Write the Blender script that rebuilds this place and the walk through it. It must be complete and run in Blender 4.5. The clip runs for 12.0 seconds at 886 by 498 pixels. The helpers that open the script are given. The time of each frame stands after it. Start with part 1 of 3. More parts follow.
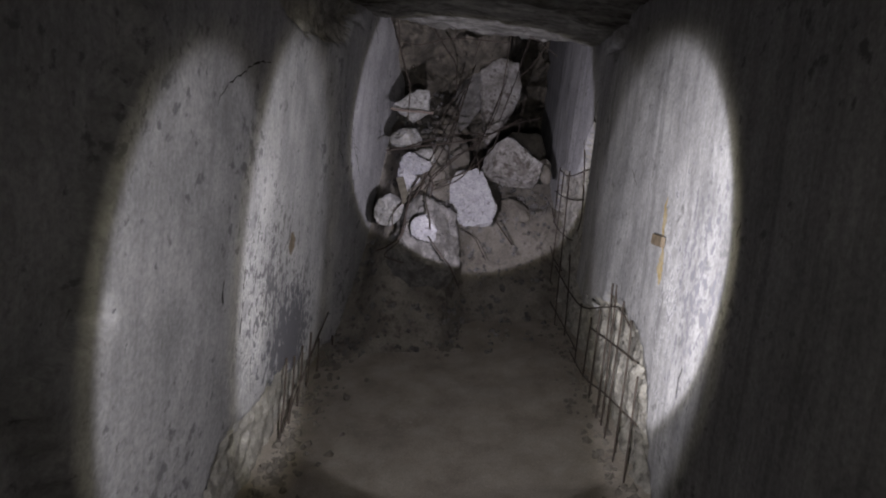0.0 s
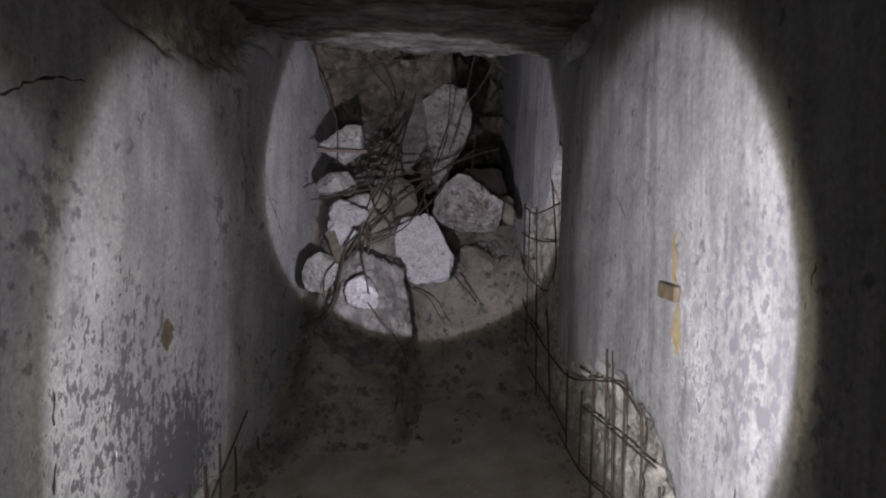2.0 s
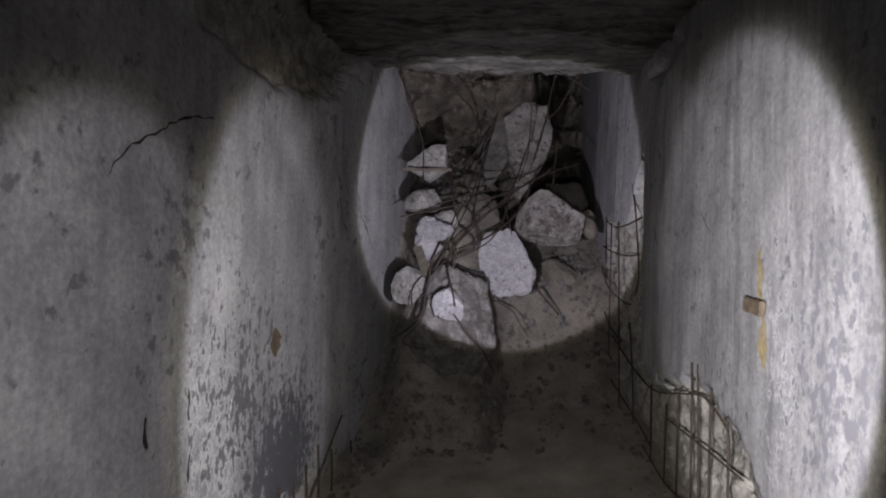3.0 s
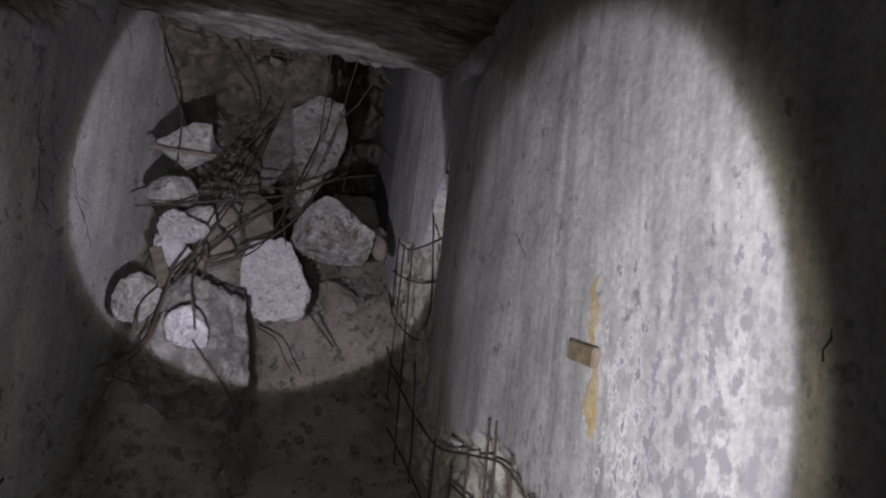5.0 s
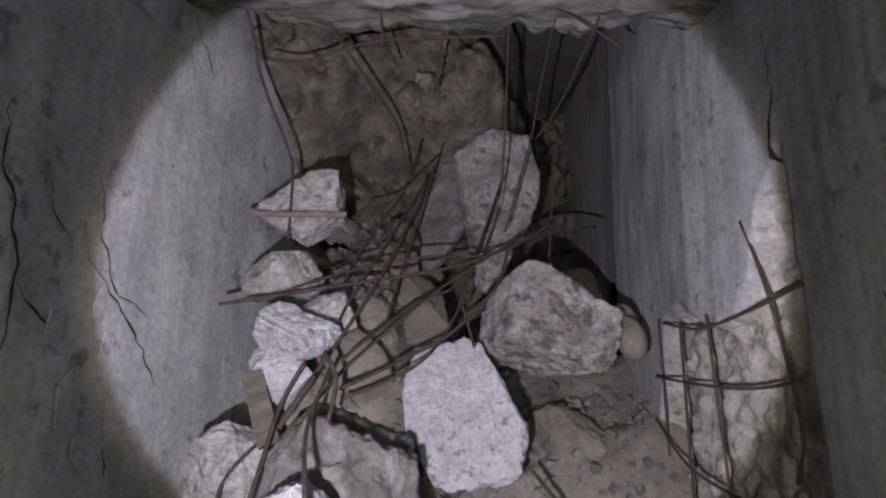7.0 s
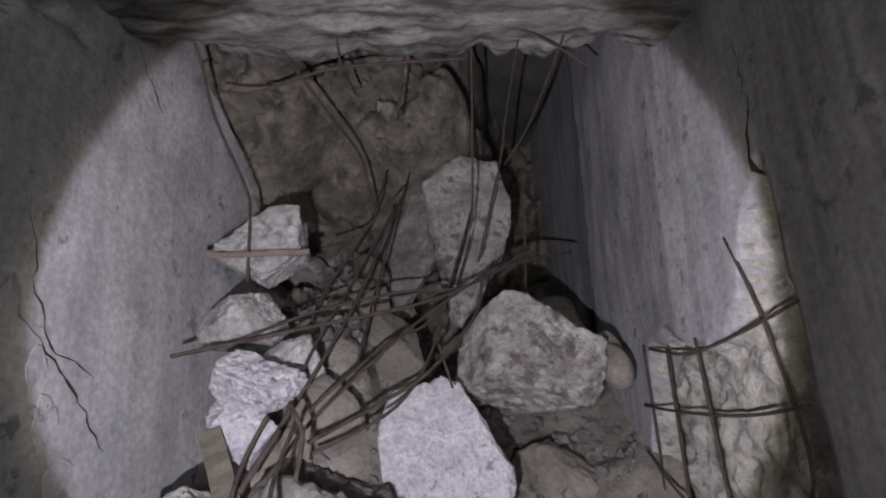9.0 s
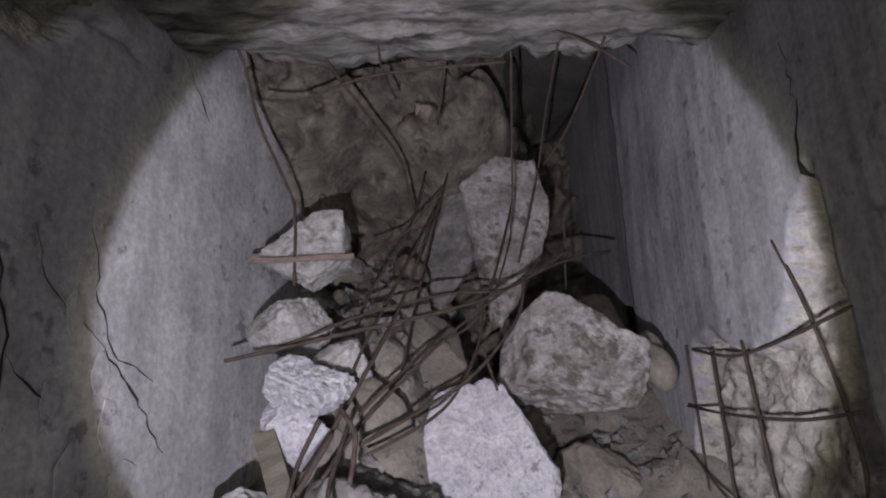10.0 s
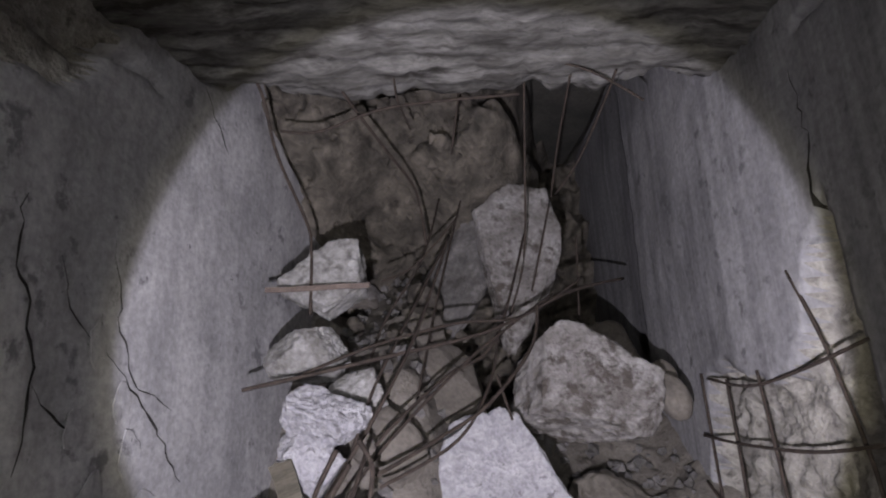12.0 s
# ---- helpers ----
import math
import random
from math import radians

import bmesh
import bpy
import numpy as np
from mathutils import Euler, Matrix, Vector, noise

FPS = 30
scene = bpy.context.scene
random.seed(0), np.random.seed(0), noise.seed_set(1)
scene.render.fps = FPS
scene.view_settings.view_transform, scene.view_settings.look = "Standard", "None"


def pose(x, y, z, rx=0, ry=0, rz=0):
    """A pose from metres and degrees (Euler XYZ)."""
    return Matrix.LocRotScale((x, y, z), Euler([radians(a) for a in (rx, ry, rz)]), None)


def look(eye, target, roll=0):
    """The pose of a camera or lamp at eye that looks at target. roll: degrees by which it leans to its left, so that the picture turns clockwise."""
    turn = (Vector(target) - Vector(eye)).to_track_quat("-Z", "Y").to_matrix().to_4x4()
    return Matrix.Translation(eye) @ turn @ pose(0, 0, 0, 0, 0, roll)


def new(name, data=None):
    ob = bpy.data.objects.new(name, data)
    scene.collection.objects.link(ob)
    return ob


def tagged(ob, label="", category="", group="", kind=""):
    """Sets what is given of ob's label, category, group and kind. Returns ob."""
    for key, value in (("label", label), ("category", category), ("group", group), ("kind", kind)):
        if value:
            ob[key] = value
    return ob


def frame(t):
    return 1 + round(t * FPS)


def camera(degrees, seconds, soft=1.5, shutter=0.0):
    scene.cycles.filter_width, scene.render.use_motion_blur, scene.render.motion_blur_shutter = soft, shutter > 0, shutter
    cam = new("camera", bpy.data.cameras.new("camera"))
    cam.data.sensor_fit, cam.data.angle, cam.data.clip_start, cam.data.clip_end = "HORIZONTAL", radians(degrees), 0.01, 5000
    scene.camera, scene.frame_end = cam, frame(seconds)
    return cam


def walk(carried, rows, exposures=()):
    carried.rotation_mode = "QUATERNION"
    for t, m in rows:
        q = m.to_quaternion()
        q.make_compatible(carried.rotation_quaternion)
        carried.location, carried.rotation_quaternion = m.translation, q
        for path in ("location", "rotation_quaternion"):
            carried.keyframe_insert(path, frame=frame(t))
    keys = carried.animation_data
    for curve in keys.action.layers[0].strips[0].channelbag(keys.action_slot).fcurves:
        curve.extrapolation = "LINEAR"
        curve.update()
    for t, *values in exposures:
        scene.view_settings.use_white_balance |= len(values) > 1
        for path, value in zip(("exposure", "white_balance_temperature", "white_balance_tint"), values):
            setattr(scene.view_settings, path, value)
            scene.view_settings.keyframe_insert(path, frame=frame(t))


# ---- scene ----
cam = camera(69.6, 12.0, soft=2.0)
PATH = [
    (0, (0.098, -0.261, 1.645), (0.087, 1.731, 1.464), 6.6),
    (0.5, (0.167, 0.071, 1.644), (0.076, 2.068, 1.625), 7.3),
    (1, (0.127, 0.441, 1.634), (0.171, 2.44, 1.695), 5.0),
    (1.5, (0.251, 0.699, 1.678), (0.352, 2.696, 1.67), 2.7),
    (2, (0.28, 0.72, 1.678), (0.338, 2.719, 1.651), 1.9),
    (2.5, (0.251, 0.628, 1.709), (0.147, 2.625, 1.69), 2.0),
    (2.7, (0.215, 0.545, 1.689), (0.031, 2.536, 1.702), 1.7),
    (4.3, (0.447, 0.965, 1.722), (0.395, 2.962, 1.637), -0.8),
    (4.5, (0.426, 1.079, 1.706), (0.523, 3.076, 1.7), 0.9),
    (5, (0.336, 1.34, 1.638), (0.799, 3.281, 1.78), 6.6),
    (5.5, (0.475, 1.752, 1.544), (0.817, 3.722, 1.612), 6.7),
    (6, (0.481, 2.256, 1.525), (0.486, 4.24, 1.776), 2.4),
    (6.5, (0.384, 2.715, 1.537), (0.25, 4.674, 1.918), 0.6),
    (7, (0.265, 3.082, 1.61), (0.205, 5.019, 2.105), 1.1),
    (7.2, (0.266, 3.134, 1.637), (0.245, 5.069, 2.144), 1.5),
    (9, (0.264, 3.208, 1.642), (0.296, 5.117, 2.237), -2.5),
    (9.5, (0.234, 3.195, 1.643), (0.238, 5.102, 2.246), -2.1),
    (10, (0.217, 3.173, 1.677), (0.16, 5.089, 2.249), -2.3),
    (10.5, (0.197, 3.153, 1.652), (0.076, 5.043, 2.294), -2.0),
    (11, (0.15, 3.096, 1.675), (0.025, 4.981, 2.333), -2.8),
    (11.5, (0.178, 3.111, 1.703), (0.067, 4.993, 2.369), -3.2),
    (12, (0.199, 3.142, 1.697), (0.118, 5.036, 2.333), -2.1),
]
walk(cam, [(t, look(eye, target, roll)) for t, eye, target, roll in PATH],
     exposures=((0.0, -0.6), (2.7, -0.7), (4.5, -0.78), (5.5, -0.75), (6.0, -0.45), (6.5, -0.05), (7.0, 0.05), (12.0, 0.08)))


# ---- light: fixed lamps in place of the walker's moving torch, a forearm below the eye, where the walk lingers, and added wall fills ----
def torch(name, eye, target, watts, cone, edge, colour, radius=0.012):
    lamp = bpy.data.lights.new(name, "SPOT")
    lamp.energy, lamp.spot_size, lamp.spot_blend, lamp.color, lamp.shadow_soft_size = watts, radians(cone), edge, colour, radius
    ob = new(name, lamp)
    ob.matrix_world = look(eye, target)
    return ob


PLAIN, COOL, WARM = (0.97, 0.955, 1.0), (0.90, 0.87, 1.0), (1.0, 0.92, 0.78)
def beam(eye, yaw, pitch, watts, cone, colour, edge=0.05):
    """One fixed stand-in for the carried torch: its white beam, a faint yellow rim round it, and nothing else."""
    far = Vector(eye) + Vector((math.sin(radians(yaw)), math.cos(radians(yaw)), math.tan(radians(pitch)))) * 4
    torch("torch_and_fill_light", eye, far, watts, cone, edge, colour)
    torch("torch_and_fill_rim", eye, far, watts * 0.16, cone + 3.0, 0.10, RIM)


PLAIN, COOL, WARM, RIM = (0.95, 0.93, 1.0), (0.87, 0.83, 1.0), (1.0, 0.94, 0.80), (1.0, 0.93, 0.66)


def wall_fill(eye, yaw_a, yaw_b, pitch, watts, tall, colour, edge=0.16):
    """An added fill lamp, stretched to an oval between two headings to brighten one wall for the camera."""
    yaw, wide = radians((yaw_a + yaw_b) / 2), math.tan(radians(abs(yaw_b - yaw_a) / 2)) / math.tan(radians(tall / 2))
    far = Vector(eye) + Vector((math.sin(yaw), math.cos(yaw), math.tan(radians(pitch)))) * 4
    for name, w, grow, blend, tint in (("torch_and_fill_light", watts, 0.0, edge, colour), ("torch_and_fill_rim", watts * 0.16, 3.0, 0.2, RIM)):
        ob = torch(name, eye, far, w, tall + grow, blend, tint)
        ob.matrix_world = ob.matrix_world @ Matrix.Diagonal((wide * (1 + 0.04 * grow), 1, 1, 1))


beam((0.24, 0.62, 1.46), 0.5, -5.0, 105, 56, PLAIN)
# oval fill lamps added to brighten the walls, aimed clear of the heap
wall_fill((0.06, -0.28, 1.40), -27.5, -14.0, -8.0, 270, 48, PLAIN, 0.25)
wall_fill((0.24, 0.62, 1.46), -28.5, -14.8, -5.5, 430, 51, PLAIN, 0.32)
wall_fill((0.24, 0.62, 1.46), 31.0, 14.5, -3.0, 180, 56, PLAIN, 0.3)
wall_fill((0.40, 1.50, 1.34), 47.0, 14.0, 5.0, 255, 64, PLAIN)
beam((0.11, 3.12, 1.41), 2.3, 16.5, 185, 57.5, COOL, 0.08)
# wide fixed lamp in place of the moving torch's spill
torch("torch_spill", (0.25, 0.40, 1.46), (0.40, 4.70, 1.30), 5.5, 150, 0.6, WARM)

world = bpy.data.worlds.new("World")
scene.world = world
world.use_nodes = True
world.node_tree.nodes["Background"].inputs[0].default_value = (0.02, 0.02, 0.022, 1)
world.node_tree.nodes["Background"].inputs[1].default_value = 0.1


# ---- materials ----
ALBEDO_CUT = 0.62  # darkens every base colour, so that less light bounces between surfaces


def material(name, dark, light, scale=3.0, rough=0.85, bump=0.3, fine=60.0, spots=None, spot_scale=8.0, spot_at=0.62,
             stretch=(1, 1, 1), streak=0.0, metal=0.0, depth=0.012, sharp=0.0, flakes=()):
    """Two tones mixed by coarse noise, a fine grain, optional blotches of a third tone, vertical streaks and relief."""
    m = bpy.data.materials.new(name)
    dark, light = [ALBEDO_CUT * c for c in dark], [ALBEDO_CUT * c for c in light]
    spots = tuple(ALBEDO_CUT * c for c in spots) if spots else None
    m.use_nodes = True
    nt = m.node_tree
    nd, ln = nt.nodes, nt.links.new
    bsdf = nd["Principled BSDF"]
    bsdf.inputs["Roughness"].default_value, bsdf.inputs["Metallic"].default_value = rough, metal
    co = nd.new("ShaderNodeTexCoord")
    mp = nd.new("ShaderNodeMapping")
    mp.inputs["Scale"].default_value = stretch
    ln(co.outputs["Object"], mp.inputs["Vector"])

    def noise_tex(sc, detail, vec=mp):
        n = nd.new("ShaderNodeTexNoise")
        n.inputs["Scale"].default_value, n.inputs["Detail"].default_value, n.inputs["Roughness"].default_value = sc, detail, 0.62
        ln(vec.outputs[0], n.inputs["Vector"])
        return n

    def ramp(src, a, b, ca=(0, 0, 0, 1), cb=(1, 1, 1, 1)):
        r = nd.new("ShaderNodeValToRGB")
        r.color_ramp.elements[0].position, r.color_ramp.elements[1].position = a, b
        r.color_ramp.elements[0].color, r.color_ramp.elements[1].color = ca, cb
        ln(src, r.inputs[0])
        return r

    def mix(kind, fac, a, b):
        x = nd.new("ShaderNodeMix")
        x.data_type, x.blend_type = "RGBA", kind
        if isinstance(fac, float):
            x.inputs[0].default_value = fac
        else:
            ln(fac, x.inputs[0])
        ln(a, x.inputs[6])
        if isinstance(b, tuple):
            x.inputs[7].default_value = (*b, 1)
        else:
            ln(b, x.inputs[7])
        return x.outputs[2]

    coarse, grain = noise_tex(scale, 6), noise_tex(fine, 4)
    col = ramp(coarse.outputs[0], 0.33, 0.68, (*dark, 1), (*light, 1)).outputs[0]
    col = mix("OVERLAY", 0.22, col, ramp(grain.outputs[0], 0.3, 0.7).outputs[0])
    if streak:
        long = nd.new("ShaderNodeMapping")
        long.inputs["Scale"].default_value = (9, 9, 0.5)
        ln(co.outputs["Object"], long.inputs["Vector"])
        st = noise_tex(1.6, 4, long)
        col = mix("MULTIPLY", streak, col, ramp(st.outputs[0], 0.35, 0.6, (0.45, 0.44, 0.46, 1)).outputs[0])
    if spots:
        sp = noise_tex(spot_scale, 12)
        broad = noise_tex(1.3, 3)
        add = nd.new("ShaderNodeMath")
        add.operation, add.use_clamp = "MULTIPLY_ADD", True
        ln(broad.outputs[0], add.inputs[0])
        add.inputs[1].default_value = 0.5
        ln(sp.outputs[0], add.inputs[2])
        col = mix("MIX", ramp(add.outputs[0], spot_at + 0.20 + sharp, spot_at + 0.36 - sharp).outputs[0], col, spots)
    peeled = None
    for centre, reach, tone, density in flakes:
        zone = nd.new("ShaderNodeMapping")
        zone.inputs["Scale"].default_value = [1 / r for r in reach]
        zone.inputs["Location"].default_value = [-c / r for c, r in zip(centre, reach)]
        ln(co.outputs["Object"], zone.inputs["Vector"])
        ball = nd.new("ShaderNodeVectorMath")
        ball.operation = "LENGTH"
        ln(zone.outputs[0], ball.inputs[0])
        tall = nd.new("ShaderNodeMapping")
        tall.inputs["Scale"].default_value = (1, 1, 0.7)
        ln(co.outputs["Object"], tall.inputs["Vector"])
        inside = nd.new("ShaderNodeMapRange")
        inside.inputs[1].default_value, inside.inputs[2].default_value = 0.0, 1.0
        inside.inputs[3].default_value, inside.inputs[4].default_value = density, 0.0
        ln(ball.outputs["Value"], inside.inputs[0])
        both = nd.new("ShaderNodeMath")
        ln(inside.outputs[0], both.inputs[0])
        ln(noise_tex(26.0, 12, tall).outputs[0], both.inputs[1])
        mask = ramp(both.outputs[0], 0.67, 0.74).outputs[0]
        col = mix("MIX", mask, col, tuple(ALBEDO_CUT * c for c in tone))
        peeled = mask
    ln(col, bsdf.inputs["Base Color"])
    sm = nd.new("ShaderNodeMath")
    sm.operation = "MULTIPLY_ADD"
    ln(coarse.outputs[0], sm.inputs[0])
    sm.inputs[1].default_value = 2.6
    ln(grain.outputs[0], sm.inputs[2])
    bp = nd.new("ShaderNodeBump")
    bp.inputs["Strength"].default_value, bp.inputs["Distance"].default_value = 0.5 * bump, depth
    height = sm.outputs[0]
    if peeled:
        sunk = nd.new("ShaderNodeMath")
        sunk.operation = "MULTIPLY_ADD"
        ln(peeled, sunk.inputs[0])
        sunk.inputs[1].default_value = -0.5
        ln(height, sunk.inputs[2])
        height = sunk.outputs[0]
    ln(height, bp.inputs["Height"])
    ln(bp.outputs[0], bsdf.inputs["Normal"])
    return m


M_WALL = material("plastered_concrete", (0.40, 0.395, 0.41), (0.60, 0.59, 0.605), 2.2, 0.9, 0.25, 45, (0.22, 0.215, 0.225), 14, 0.63, streak=0.6, sharp=0.03,
                  flakes=(((1.2, 2.75, 1.3), (9, 0.45, 1.0), (0.70, 0.69, 0.72), 0.21), ((1.2, 2.5, 1.35), (9, 0.6, 1.0), (0.25, 0.245, 0.28), 0.23),
                          ((1.2, 3.3, 1.05), (9, 0.8, 0.5), (0.25, 0.245, 0.26), 0.17)))
M_PEEL = material("peeling_plaster", (0.46, 0.455, 0.47), (0.68, 0.67, 0.68), 3.5, 0.9, 0.45, 45, (0.26, 0.255, 0.27), 13, 0.60, streak=0.3, sharp=0.04,
                  flakes=(((-0.83, 3.0, 1.0), (9, 0.8, 0.9), (0.80, 0.79, 0.79), 0.33), ((-0.83, 3.1, 1.05), (9, 0.9, 0.85), (0.22, 0.215, 0.23), 0.26),
                          ((-0.83, 3.65, 0.62), (9, 0.85, 0.62), (0.17, 0.167, 0.19), 0.42)))
M_BROKEN = material("broken_concrete", (0.34, 0.32, 0.29), (0.64, 0.61, 0.55), 12, 0.95, 1.0, 60, (0.15, 0.135, 0.12), 20, 0.60, depth=0.02)
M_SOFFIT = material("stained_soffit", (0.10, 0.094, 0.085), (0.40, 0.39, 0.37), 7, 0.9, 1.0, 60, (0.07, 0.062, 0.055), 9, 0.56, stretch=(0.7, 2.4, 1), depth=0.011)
# ceiling out of sight: the unlit space's darkness is put into its colour
M_DARK = material("unlit_ceiling", (0.10, 0.10, 0.09), (0.18, 0.17, 0.15), 4, 0.95, 0.5)
M_FLOOR = material("trodden_dust", (0.34, 0.295, 0.25), (0.54, 0.485, 0.42), 4, 0.95, 0.5, 120, (0.50, 0.46, 0.41), 40, 0.66)
M_EARTH = material("brown_earth", (0.10, 0.090, 0.075), (0.29, 0.255, 0.21), 7, 0.95, 1.0, 40, (0.05, 0.042, 0.035), 8, 0.56, depth=0.035)
M_HEAP = material("dusty_rubble", (0.20, 0.178, 0.152), (0.42, 0.385, 0.34), 6, 0.95, 0.9, 70, (0.12, 0.105, 0.09), 12, 0.57, depth=0.02)
M_ROCK = material("pale_concrete_rubble", (0.30, 0.29, 0.275), (0.64, 0.63, 0.62), 12, 0.92, 1.0, 55, (0.20, 0.19, 0.175), 18, 0.58, depth=0.017)
M_SLAB = material("white_mortar", (0.46, 0.45, 0.49), (0.72, 0.71, 0.74), 17, 0.92, 1.0, 70, (0.27, 0.26, 0.28), 34, 0.60, depth=0.017, sharp=0.03)
M_STONE = material("grey_stone", (0.20, 0.18, 0.165), (0.62, 0.60, 0.59), 8, 0.88, 1.0, 50, (0.13, 0.112, 0.098), 17, 0.54, depth=0.017)
M_BLOCK = material("dark_block", (0.13, 0.125, 0.12), (0.36, 0.34, 0.33), 11, 0.9, 1.0, 50, (0.12, 0.112, 0.105), 8, 0.53, depth=0.02)
M_BROWN = material("brown_stone", (0.16, 0.142, 0.122), (0.30, 0.27, 0.235), 6, 0.9, 0.6, 60)
M_WOOD = material("old_timber", (0.085, 0.075, 0.055), (0.19, 0.17, 0.13), 6, 0.85, 0.5, 40, stretch=(1, 6, 6))
M_RUST = material("rusted_steel", (0.045, 0.034, 0.028), (0.12, 0.090, 0.073), 30, 0.85, 0.6, 200, metal=0.15)
M_STRIP = material("rusted_strip", (0.16, 0.12, 0.10), (0.28, 0.22, 0.19), 20, 0.8, 0.4, 120)
# the shadow inside a crack, put into the colour of a flat strip
M_CRACK = material("crack_shade", (0.03, 0.028, 0.026), (0.06, 0.055, 0.05), 20, 1.0, 0.2)
M_YELLOW = material("yellow_stain", (0.45, 0.33, 0.14), (0.56, 0.48, 0.34), 12, 0.8, 0.3)
M_BOX = material("brown_clip", (0.16, 0.12, 0.08), (0.26, 0.20, 0.14), 20, 0.7, 0.3)


# ---- building helpers ----
def fn(x, y, z, octaves=4):
    return noise.fractal(Vector((x, y, z)), 1.0, 2.0, octaves)


def plates(x, y, z):
    """Lumps parted by sharp crevices: 0 in a crevice, 1 on a lump."""
    return min(1.0, 2.2 * noise.noise(Vector((x + 0.25 * fn(x, y, 3.0), y + 0.25 * fn(x, y, 8.0), z)), noise_basis="VORONOI_F2F1"))


def step(a, b, v):
    u = min(1.0, max(0.0, (v - a) / (b - a)))
    return u * u * (3 - 2 * u)


def line(v, *knots):
    """Piecewise straight value through (v, value) knots."""
    for (a, p), (b, q) in zip(knots, knots[1:]):
        if v <= b:
            return p + (q - p) * max(0.0, (v - a) / (b - a))
    return knots[-1][1]


def mesh_ob(name, verts, faces, mats, index=None, smooth=True):
    me = bpy.data.meshes.new(name)
    me.from_pydata(verts, [], faces)
    for m in mats:
        me.materials.append(m)
    if index is not None:
        me.polygons.foreach_set("material_index", index)
    me.polygons.foreach_set("use_smooth", [smooth] * len(me.polygons))
    me.update()
    return new(name, me)


def part(name, bm, mat, parent=None, label=""):
    me = bpy.data.meshes.new(name)
    bm.to_mesh(me)
    bm.free()
    me.materials.append(mat)
    ob = new(name, me)
    ob.parent = parent
    return tagged(ob, label)


def sheet(name, us, vs, place, mats, which=None, thick=0.25, flip=False):
    """A thick sheet over the grid us x vs; place(u, v) gives each point, which(u, v) its material."""
    nv = len(vs)
    verts = [place(u, v) for u in us for v in vs]
    faces, index = [], []
    for i in range(len(us) - 1):
        for k in range(nv - 1):
            f = (i * nv + k, i * nv + k + 1, (i + 1) * nv + k + 1, (i + 1) * nv + k)
            faces.append(f[::-1] if flip else f)
            index.append(which((us[i] + us[i + 1]) / 2, (vs[k] + vs[k + 1]) / 2) if which else 0)
    ob = mesh_ob(name, verts, faces, mats, index)
    if thick:
        mod = ob.modifiers.new("thickness", "SOLIDIFY")
        mod.thickness, mod.offset = thick, -1
    return ob


def span(a, b, d):
    return list(np.linspace(a, b, int(round((b - a) / d)) + 1))


def tube(name, pts, r, mat, parent=None, label="", ribbed=True, seed=0):
    """A steel bar along a smooth line through pts, with a slight wobble in its thickness."""
    P = [Vector(p) for p in pts]
    if len(P) == 2:
        P = [P[0], P[0].lerp(P[1], 0.5), P[1]]
    Q = []
    for i in range(len(P) - 1):
        a, b, c, d = P[max(i - 1, 0)], P[i], P[i + 1], P[min(i + 2, len(P) - 1)]
        for k in range(6):
            t = k / 6
            Q.append(0.5 * (2 * b + (c - a) * t + (2 * a - 5 * b + 4 * c - d) * t * t + (3 * b - a - 3 * c + d) * t ** 3))
    Q.append(P[-1])
    bm = bmesh.new()
    rings = []
    for i, q in enumerate(Q):
        way = (Q[min(i + 1, len(Q) - 1)] - Q[max(i - 1, 0)]).normalized()
        side = way.orthogonal().normalized() if abs(way.z) > 0.95 else way.cross(Vector((0, 0, 1))).normalized()
        up = side.cross(way)
        w = r * (1 + 0.18 * noise.noise(q * 23 + Vector((seed, 0, 0))))
        rings.append([bm.verts.new(q + (side * math.cos(a) + up * math.sin(a)) * w) for a in (k * math.tau / 7 for k in range(7))])
    for a, b in zip(rings, rings[1:]):
        for k in range(7):
            bm.faces.new((a[k], a[(k + 1) % 7], b[(k + 1) % 7], b[k])).smooth = True
    bm.faces.new(rings[0][::-1])
    bm.faces.new(rings[-1])
    bmesh.ops.recalc_face_normals(bm, faces=bm.faces)
    return part(name, bm, mat, parent, label)


def rock(name, centre, size, turn, seed, mat, label, category="stone", cuts=14, rough=0.08, flat=None, detail=6, group=""):
    """A broken lump: a ball cut by planes to hard faces, then roughened at three scales."""
    rnd = random.Random(seed)
    bm = bmesh.new()
    bmesh.ops.create_icosphere(bm, subdivisions=detail, radius=1.25)
    planes = [(Vector(n).normalized(), d) for n, d in flat or ()]
    for _ in range(cuts):
        n = Vector((rnd.gauss(0, 1), rnd.gauss(0, 1), rnd.gauss(0, 1))).normalized()
        planes.append((n, rnd.uniform(0.66, 0.98)))
    off = Vector((seed * 3.1, seed * 1.7, 0))
    for v in bm.verts:
        p = v.co.normalized()
        p *= min(1.25, min(d / max(1e-3, p.dot(n)) if p.dot(n) > 1e-3 else 9 for n, d in planes))
        k = 1 + rough * (noise.fractal(p * 1.9 + off, 1.0, 2.0, 2) + 0.55 * noise.fractal(p * 5 + off, 1.0, 2.0, 3) + 0.34 * noise.fractal(p * 11 + off, 1.0, 2.0, 4) - 1.1 * max(0.0, noise.noise(p * 3.3 + off) - 0.18))
        v.co = Vector((p.x * size[0], p.y * size[1], p.z * size[2])) * k
    for f in bm.faces:
        f.smooth = True
    ob = part(name, bm, mat)
    ob.matrix_world = pose(*centre, *turn)
    return tagged(ob, label, category, group)


def empty(name, at, label, category, group="", kind=""):
    ob = new(name)
    ob.location = at
    return tagged(ob, label, category, group, kind)


